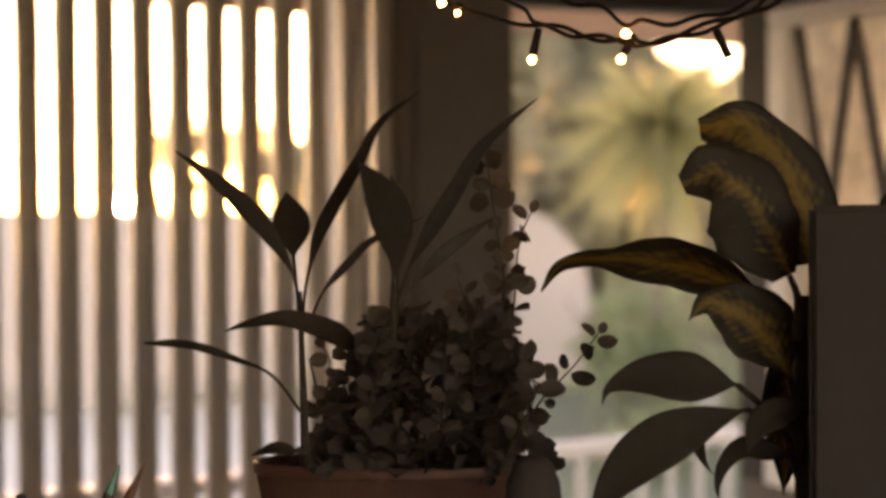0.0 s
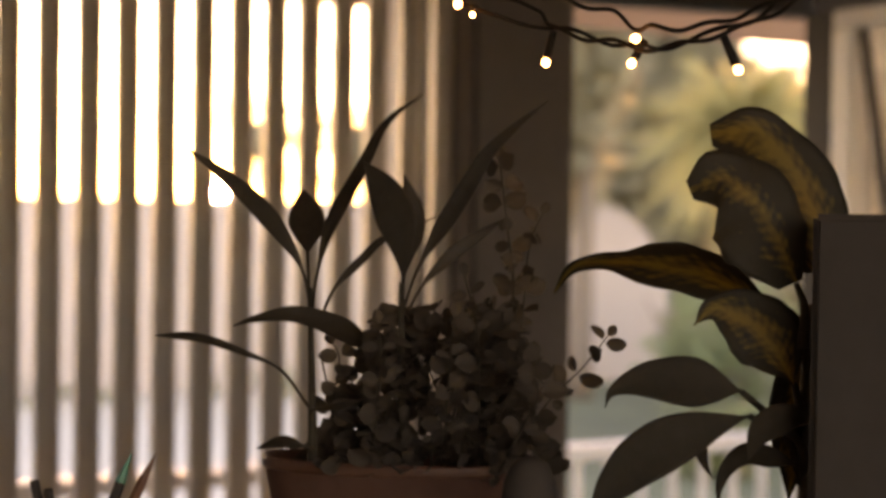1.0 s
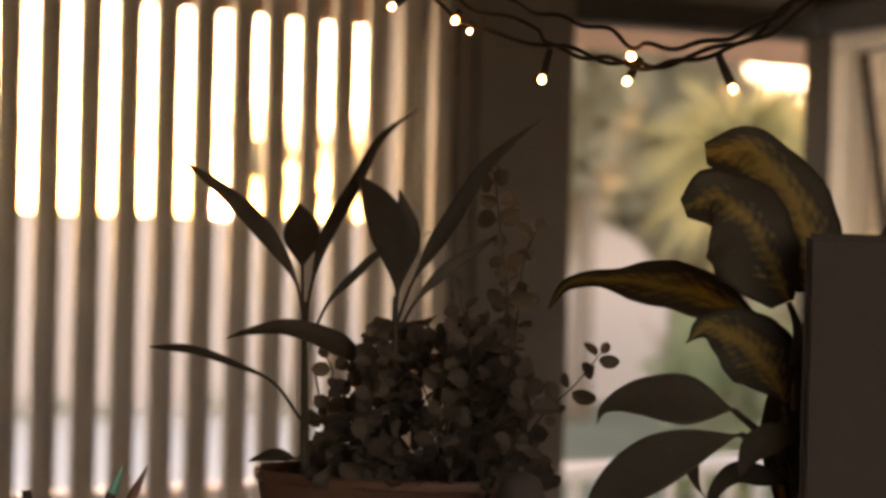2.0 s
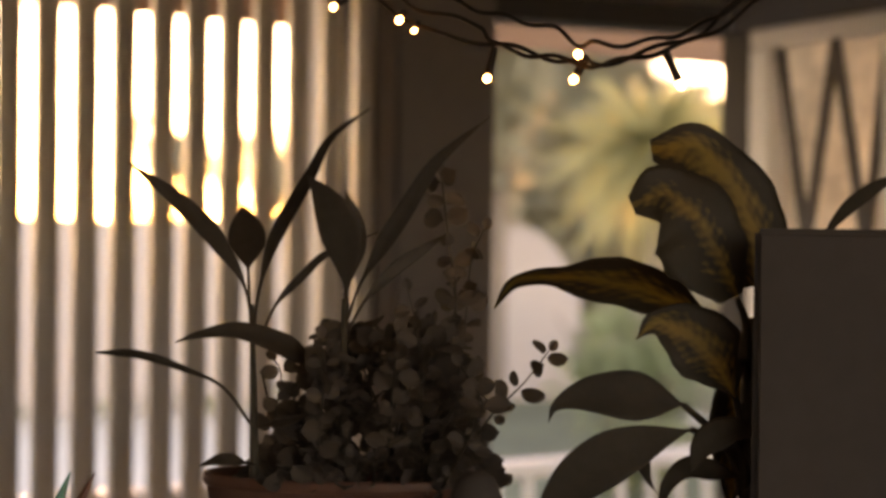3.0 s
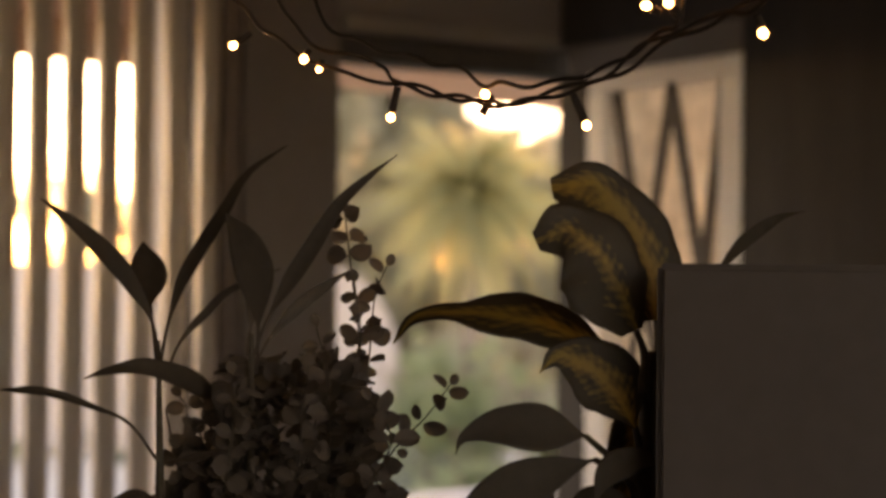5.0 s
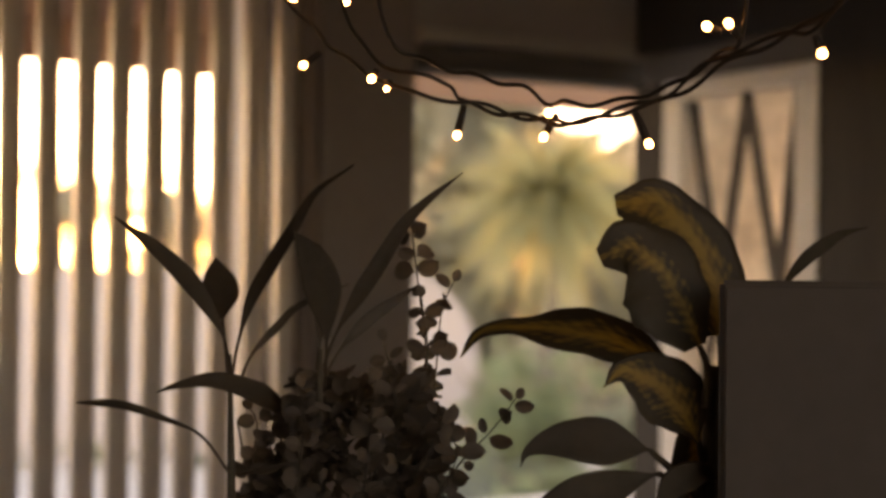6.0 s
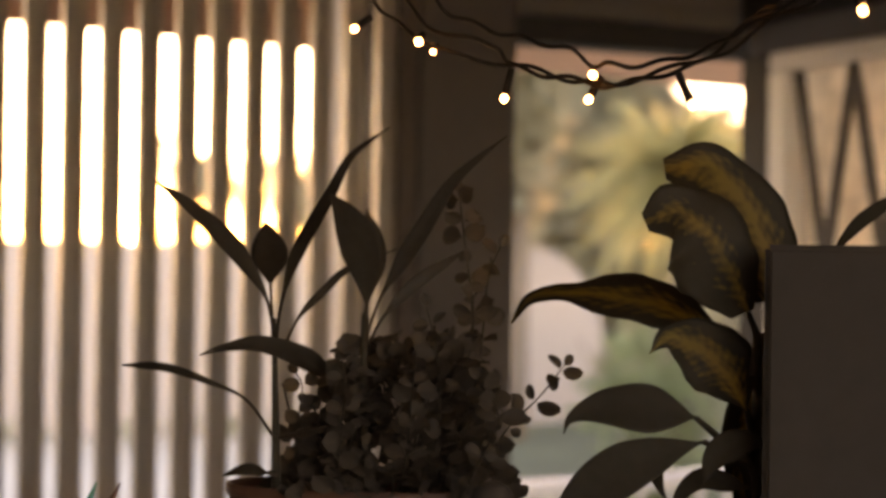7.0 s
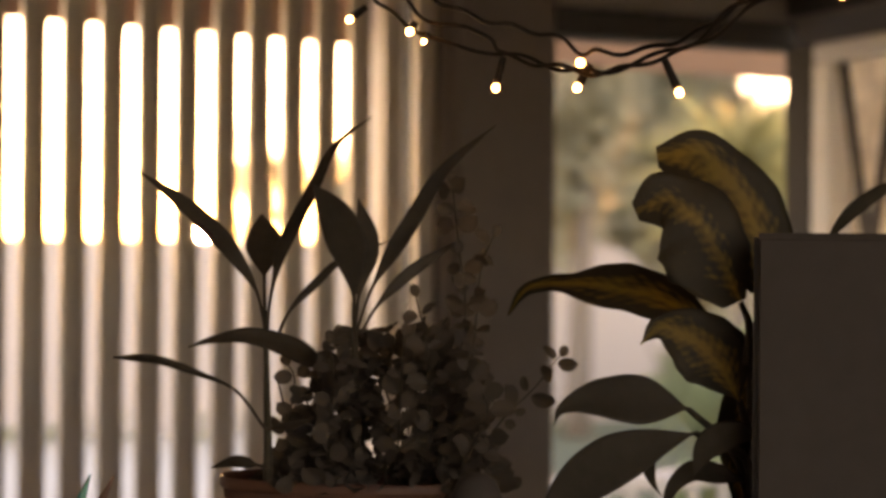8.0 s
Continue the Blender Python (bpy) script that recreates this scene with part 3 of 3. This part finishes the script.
# pencils in a cup
cup = thing("pencil_cup", "dark cup holding pencils", "cup")
stood(cup)
part("body", lathe([(0, TABLE), (0.034, TABLE), (0.036, 1.118), (0.034, 1.12), (0.0325, 1.117), (0.031, TABLE + 0.006), (0, TABLE + 0.005)], 36, at=(-0.318, 1.25, 0)), BLACK, cup, smooth=True)


def pencil(tip, foot, body, point, label, blunt=False):
    tip, foot = Vector(tip), Vector(foot)
    ob = stood(thing("pencil", label, "pencil", group="pencils in the cup"))
    d = (tip - foot).normalized()
    end = tip - d * (0.002 if blunt else 0.022)
    part("shaft", tube([foot, (foot + end) / 2, end], 0.0038, n=4, sides=6), body, ob)
    part("point", tube([end, end + (tip - end) * 0.5, tip], 0.0038, 0.003 if blunt else 0.0005, n=4, sides=6), point, ob)


pencil((-0.282, 1.25, 1.184), (-0.336, 1.252, 1.04), BLACK, TEAL, "dark pencil with a teal tip leaning in the cup")
pencil((-0.266, 1.256, 1.183), (-0.334, 1.262, 1.04), PENCIL, PENCIL, "brown wooden pencil leaning in the cup")
pencil((-0.341, 1.245, 1.158), (-0.330, 1.243, 1.04), BLACK, BLACK, "dark blunt pencil standing in the cup", True)
pencil((-0.353, 1.25, 1.163), (-0.326, 1.254, 1.04), BLACK, BLACK, "dark blunt pencil leaning in the cup", True)

# the string of small lamps
lights = thing("string_lights", "dark twisted cable with small warm glowing lamps", "string lights")
stood(lights)


def cable(pts):
    line = curve_points(pts, 110)
    twist = [p + Vector((0, 0.0016 * math.cos(i * 0.55 + len(pts)), 0.0016 * math.sin(i * 0.55 + len(pts)))) for i, p in enumerate(line)]
    part("cable", tube(twist, 0.0016, n=220, sides=6), CABLE, lights, smooth=True)


def lamp(tip, top, size=0.0028):
    tip, top = Vector(tip), Vector(top)
    d = (tip - top).normalized()
    neck = tip - d * 0.004
    ob = part("holder", tube([top, (top + neck) / 2, neck], 0.0026, 0.0031, n=6, sides=10), CABLE, lights, smooth=True)
    g = bmesh.new()
    bmesh.ops.create_uvsphere(g, u_segments=14, v_segments=9, radius=size, matrix=Matrix.LocRotScale(tip, d.to_track_quat("Z", "Y"), (1, 1, 1.08)))
    part("bulb", g, BULB, ob, "glowing warm white bulb", smooth=True)


cable([(-0.153, 1.42, 1.615), (-0.107, 1.38, 1.564), (-0.08, 1.33, 1.533), (-0.041, 1.28, 1.504), (-0.02, 1.273, 1.497), (0.009, 1.266, 1.491), (0.033, 1.247, 1.485), (0.057, 1.229, 1.476), (0.073, 1.21, 1.473), (0.085, 1.192, 1.47), (0.103, 1.175, 1.473), (0.124, 1.157, 1.479), (0.147, 1.133, 1.486), (0.165, 1.109, 1.502), (0.182, 1.084, 1.508), (0.206, 1.06, 1.515), (0.218, 1.036, 1.516), (0.236, 1.0, 1.534)])
cable([(-0.089, 1.36, 1.606), (-0.076, 1.333, 1.566), (-0.062, 1.307, 1.537), (-0.037, 1.28, 1.514), (-0.011, 1.275, 1.51), (0.005, 1.271, 1.503), (0.011, 1.266, 1.492), (0.033, 1.244, 1.482), (0.054, 1.222, 1.477), (0.078, 1.2, 1.47), (0.098, 1.179, 1.471), (0.12, 1.157, 1.475), (0.15, 1.13, 1.484), (0.179, 1.103, 1.503), (0.206, 1.077, 1.514), (0.224, 1.05, 1.525), (0.248, 1.02, 1.544)])
cable([(-0.054, 1.3, 1.596), (-0.041, 1.28, 1.538), (-0.004, 1.26, 1.516), (0.029, 1.24, 1.505), (0.056, 1.22, 1.496), (0.072, 1.2, 1.483), (0.081, 1.186, 1.483), (0.102, 1.171, 1.481), (0.123, 1.157, 1.484), (0.148, 1.131, 1.491), (0.172, 1.106, 1.507), (0.182, 1.08, 1.515), (0.186, 1.08, 1.55)])
lamp((-0.108, 1.34, 1.525), (-0.095, 1.34, 1.535))
lamp((-0.054, 1.268, 1.507), (-0.05, 1.268, 1.514))
lamp((-0.043, 1.262, 1.499), (-0.041, 1.262, 1.506), 0.0019)
lamp((0.009, 1.266, 1.466), (0.014, 1.266, 1.488))
lamp((0.068, 1.21, 1.461), (0.077, 1.21, 1.477))
lamp((0.07, 1.19, 1.476), (0.075, 1.19, 1.473))
lamp((0.135, 1.157, 1.453), (0.125, 1.157, 1.475))
lamp((0.223, 1.036, 1.5), (0.219, 1.036, 1.511))
lamp((0.16, 1.08, 1.522), (0.169, 1.08, 1.518))
lamp((0.174, 1.08, 1.524), (0.181, 1.08, 1.515))
lamp((-0.076, 1.35, 1.576), (-0.07, 1.35, 1.587))
lamp((-0.12, 1.4, 1.586), (-0.111, 1.4, 1.596))

# ---- lattice of the side window ----
FR = SIDE - 0.006
part("frame", box(FR, SIDE + 0.06, 3.40, 3.464, 0.86, 1.745, 0.004), WHITE, lattice)
part("frame", box(FR, SIDE + 0.06, 2.977, 3.040, 0.86, 1.745, 0.004), WHITE, lattice)
part("frame", box(FR, SIDE + 0.06, 2.977, 3.464, 1.748, 1.786, 0.004), WHITE, lattice)
part("frame", box(FR - 0.01, SIDE + 0.06, 2.977, 3.468, 0.79, 0.857, 0.004), WHITE, lattice)
zig = [(3.388, 1.742), (3.293, 1.335), (3.208, 1.745), (3.107, 1.335), (3.047, 1.752)]
low = [(y, 0.99 if z > 1.5 else z) for y, z in zig]
for pts in (zig, low):
    for (ya, za), (yb, zb) in zip(pts, pts[1:]):
        part("glazing_bar", bar((SIDE + 0.018, ya, za), (SIDE + 0.018, yb, zb), 0.024, 0.016, (0, 1, 0), 0.003), BARS, lattice)
tagged(part("casing", box(SIDE + 0.002, SIDE + 0.05, 2.977, 3.54, 1.789, 1.852, 0.003), CASING), "greyed painted board above the lattice window", "trim", kind="structure")

# ---- the porch outside the slats ----
tagged(part("porch_floor", box(-3.5, 8, 3.70, 5.40, -0.1, -0.004), BROWN), "dark boarded porch floor", "floor", kind="structure")
roof = tagged(part("porch_roof", box(-3.5, 8, 0, 1.42, 0, 0.05), EAVE), "red-brown boarded porch roof seen from below", "roof", kind="structure")
FALL = pose(1.87, 0, 1.917, 0, 1.4) @ pose(-1.87, 0, -1.917)  # the porch roof drops a little along its length
roof.matrix_basis = FALL @ pose(0, 3.68, 2.40, -15.5)
fascia = tagged(part("fascia", box(-3.5, 8, 5.0, 5.03, 1.917, 2.10, 0.004), EAVE), "red-brown fascia board of the porch roof", "fascia", kind="structure")
fascia.matrix_basis = FALL
rail = thing("railing", "white porch railing with upright balusters, paint toned down for shade", "railing")
rail.matrix_basis = pose(2.3, 4.89, 0, 0, 0, 7.0) @ pose(-2.3, -4.89, 0)
part("top_rail", box(-3, 4.6, 4.85, 4.93, 0.645, 0.69, 0.006), RAILPAINT, rail)
part("bottom_rail", box(-3, 4.6, 4.87, 4.91, 0.08, 0.12, 0.004), RAILPAINT, rail)
bal = box(-0.012, 0.012, -0.012, 0.012, 0.12, 0.645, 0.003)
one = part("baluster", bal, RAILPAINT, rail)
one.location = (-2.9, 4.89, 0)
for i in range(1, 65):
    b = new("baluster", one.data)
    b.parent = rail
    b.location = (-2.9 + i * 0.115, 4.89, 0)
part("newel_post", box(-3.082, -3.002, 4.85, 4.93, -0.004, 0.76, 0.005), RAILPAINT, rail)
part("newel_post", box(4.602, 4.682, 4.85, 4.93, -0.004, 0.76, 0.005), RAILPAINT, rail)
tagged(part("porch_post", box(1.766, 1.850, 4.56, 4.66, -0.004, 2.12, 0.006), WHITE), "white painted square porch post", "post", kind="structure")
tagged(part("porch_screen", box(1.852, 2.285, 4.58, 4.62, -0.004, 2.12, 0.004), DARKWOOD), "dark boarded screen beside the porch post", "screen", kind="structure")

# ---- ground, trees and sun ----
lawn = bmesh.new()
bmesh.ops.create_grid(lawn, x_segments=60, y_segments=30, size=0.5)
for v in lawn.verts:
    far = v.co.y + 0.5
    y = 5.4 + far * (30 + 5 * noise.noise((v.co.x * 9, 0, 0)))
    v.co = Vector(((v.co.x + 0.5) * 70 + 0.40 * y + 1.2 * noise.noise((0, y * 0.4, 3)), y, -1.185 + 0.05 * noise.noise(v.co * 30)))
tagged(part("lawn", lawn, GRASS), "rough dry pale green lawn beyond the porch", "lawn", kind="structure")


garden_wall = bmesh.new()
outline = [(-40, -1.25), (14.05, -1.25), (14.05, 0.25), (13.9, 0.72), (13.65, 1.05), (13.4, 1.29), (13.05, 1.44), (12.6, 1.49), (-40, 1.50)]
front = [garden_wall.verts.new((x, 24.0, z)) for x, z in outline]
back = [garden_wall.verts.new((x, 24.25, z)) for x, z in outline]
garden_wall.faces.new(front), garden_wall.faces.new(back[::-1])
for i in range(len(outline)):
    j = (i + 1) % len(outline)
    garden_wall.faces.new((front[j], front[i], back[i], back[j]))
tagged(part("garden_wall", garden_wall, RENDERED), "long pale pinkish rendered garden wall with a rounded end", "wall", kind="structure")


def clumps(bm, rng, centre, radii, n, size, droop=0.0, gap=-0.18, fine=1.1):
    """A cloud of small bent leaves, denser towards its skin and with gaps."""
    for i in range(n):
        d = Vector((rng.gauss(0, 1), rng.gauss(0, 1), rng.gauss(0, 1))).normalized()
        p = Vector([c + r * k * (0.45 + 0.6 * rng.random()) for c, r, k in zip(centre, radii, d)])
        if noise.noise(p * fine) < gap:
            continue
        w = Vector((rng.uniform(-1, 1), rng.uniform(-1, 1), rng.uniform(-1, 0.6))).normalized()
        s = w.orthogonal().normalized()
        k = size * rng.uniform(0.6, 1.4)
        a, b, c, e = p, p + w * k * 0.5 + s * k * 0.3, p + w * k - Vector((0, 0, droop * k)), p + w * k * 0.5 - s * k * 0.3
        bm.faces.new([bm.verts.new(q) for q in (a, b, c, e)])


def tree(at, height, crown, spread, seed, material, label, n=2600, size=0.22):
    rng = random.Random(seed)
    ob = thing("tree", label, "tree", group="trees beyond the porch", at=(at[0], at[1], -1.2))
    part("trunk", tube([(0, 0, 0), (0.1, 0.05, height * 0.4), (0.05, 0, height * 0.85)], 0.10 + height * 0.015, 0.03, n=12, sides=8), BARK, ob, smooth=True)
    for i in range(6):
        a = rng.uniform(0, 6.28)
        part("limb", tube([(0.08, 0.03, height * rng.uniform(0.3, 0.5)), (spread * 0.4 * math.cos(a), spread * 0.4 * math.sin(a), height * 0.62), (spread * 0.8 * math.cos(a), spread * 0.8 * math.sin(a), height * rng.uniform(0.65, 0.9))], 0.06, 0.02, n=8, sides=6), BARK, ob, smooth=True)
    bm = bmesh.new()
    for i in range(9):
        a, r = rng.uniform(0, 6.28), rng.random() ** 0.5 * spread * 0.7
        z = height - crown * rng.random()
        clumps(bm, rng, (r * math.cos(a), r * math.sin(a), z), [spread * rng.uniform(0.35, 0.6), spread * rng.uniform(0.35, 0.6), crown * rng.uniform(0.25, 0.42)], n // 9, size)
    part("crown", bm, material, ob)
    return ob


def bush(at, radius, height, seed, material, label, n=900, size=0.22):
    rng = random.Random(seed)
    ob = thing("bush", label, "bush", group="bushes beyond the porch", at=(at[0], at[1], -1.19))
    for i in range(5):
        a = rng.uniform(0, 6.28)
        part("stem", tube([(0, 0, 0), (radius * 0.3 * math.cos(a), radius * 0.3 * math.sin(a), height * 0.5), (radius * 0.6 * math.cos(a), radius * 0.6 * math.sin(a), height * 0.85)], 0.03, 0.01, n=6, sides=5), BARK, ob)
    bm = bmesh.new()
    for i in range(6):
        a, r = rng.uniform(0, 6.28), rng.random() * radius * 0.6
        clumps(bm, rng, (r * math.cos(a), r * math.sin(a), height * rng.uniform(0.3, 0.7)), [radius * 0.5, radius * 0.5, height * 0.32], n // 6, size, gap=0.02, fine=2.4)
    part("crown", bm, material, ob)
    return ob


def palm(at, height, reach, seed):
    """A spiky crown of long narrow leaves on a bare trunk."""
    rng = random.Random(seed)
    ob = thing("palm_tree", "yellow-green palm with a round spiky crown lit from behind", "tree", at=(at[0], at[1], -1.2))
    part("trunk", tube([(0.15, 0, 0), (0.05, 0, height * 0.5), (0, 0, height)], 0.13, 0.10, n=14, sides=10), BARK, ob, smooth=True)
    bm = bmesh.new()
    for i in range(300):
        d = Vector((rng.gauss(0, 1), rng.gauss(0, 1), rng.gauss(0.12, 1))).normalized()
        ln = reach * rng.uniform(0.7, 1.1)
        side = d.cross(Vector((rng.uniform(-1, 1), rng.uniform(-1, 1), rng.uniform(-1, 1)))).normalized()
        prev = None
        for k in range(5):
            s = k / 4
            p = Vector((0, 0, height)) + d * ln * s - Vector((0, 0, ln * 0.28 * s * s))
            w = 0.058 * (1 - s) ** 0.6 + 0.003
            row = [bm.verts.new(p - side * w), bm.verts.new(p + side * w)]
            if prev:
                bm.faces.new((prev[0], prev[1], row[1], row[0]))
            prev = row
    part("crown", bm, PALM, ob)
    return ob


palm((11.46, 18.0), 3.62, 1.45, 3)
tree((12.0, 31.0), 4.0, 2.2, 1.6, 11, FAR_LEAF, "low broad tree against the evening sky")
tree((9.6, 31.0), 4.4, 1.4, 1.0, 12, FAR_LEAF, "low broad tree against the evening sky", 900)
tree((17.1, 30.0), 8.5, 7.6, 1.8, 13, FAR_LEAF, "tall brown-green tree behind the palm", 16000, 0.36)
tree((19.0, 33.0), 9.0, 7.6, 1.9, 16, FAR_LEAF, "tall brown-green tree behind the palm", 16000, 0.36)
tree((22.3, 34.0), 6.4, 5.2, 2.6, 17, FAR_LEAF, "broad brown-green tree behind the palm", 9000, 0.28)
tree((20.6, 28.0), 5.8, 4.6, 2.6, 14, FAR_LEAF, "broad brown-green tree behind the palm", 4200)
tree((24.5, 31.0), 8.0, 6.5, 2.8, 15, FAR_LEAF, "tall brown-green tree behind the palm", 4200)
tree((11.45, 22.0), 7.2, 3.7, 0.85, 18, FAR_LEAF, "slender pale tree beside the palm", 3600, 0.3)
tree((15.9, 31.0), 3.6, 2.0, 1.3, 20, FAR_LEAF, "low broad tree behind the garden wall", 3000, 0.26)
tree((20.6, 30.0), 5.0, 2.6, 2.0, 19, FAR_LEAF, "low broad tree behind the palm", 5000, 0.28)
bush((12.9, 20.5), 1.4, 2.3, 28, FAR_LEAF, "tall brownish garden bush", 1300)
bush((11.2, 16.0), 1.0, 1.5, 21, VERGE, "loose pale green garden bush")
bush((12.6, 17.2), 1.2, 1.9, 22, FAR_LEAF, "loose brownish garden bush")
bush((10.7, 17.5), 1.2, 1.9, 25, BUSH, "loose green garden bush", 1300)
bush((12.0, 15.6), 1.2, 1.6, 26, VERGE, "loose pale green garden bush", 1300)
bush((14.5, 19.0), 1.6, 2.4, 27, BUSH, "tall green garden bush", 1300)
bush((9.6, 15.0), 0.7, 0.8, 23, BUSH, "low green garden bush")
bush((13.2, 15.0), 1.1, 1.5, 24, BUSH, "loose green garden bush")
verge = bmesh.new()
vr = random.Random(41)
for i in range(44):
    clumps(verge, vr, (-6 + i * 0.46, 23.2 + vr.uniform(-0.3, 0.3), -1.1 + vr.random() * 0.15), (0.5, 0.35, 0.10 + vr.random() * 0.2), 26, 0.13)
tagged(part("low_planting", verge, VERGE), "low green planting along the foot of the garden wall", "plants", kind="stuff")
hedge = bmesh.new()
hr = random.Random(31)
for i in range(34):
    clumps(hedge, hr, (21.2 + i * 0.45, 37 + hr.uniform(-1, 1), hr.uniform(-0.8, 0.6)), (0.9, 0.7, 1.1 + hr.random() * 0.8), 380, 0.30)
tagged(part("hedge", hedge, BUSH), "long uneven hedge at the end of the garden", "hedge", kind="stuff")
disc = bmesh.new()
bmesh.ops.create_uvsphere(disc, u_segments=32, v_segments=16, radius=20.0, matrix=Matrix.Translation(Vector((0, 0, 1.36)) + sun_way * 3000))
tagged(part("evening_sun", disc, SUNDISC, smooth=True), "low glowing evening sun", "sun", kind="structure")
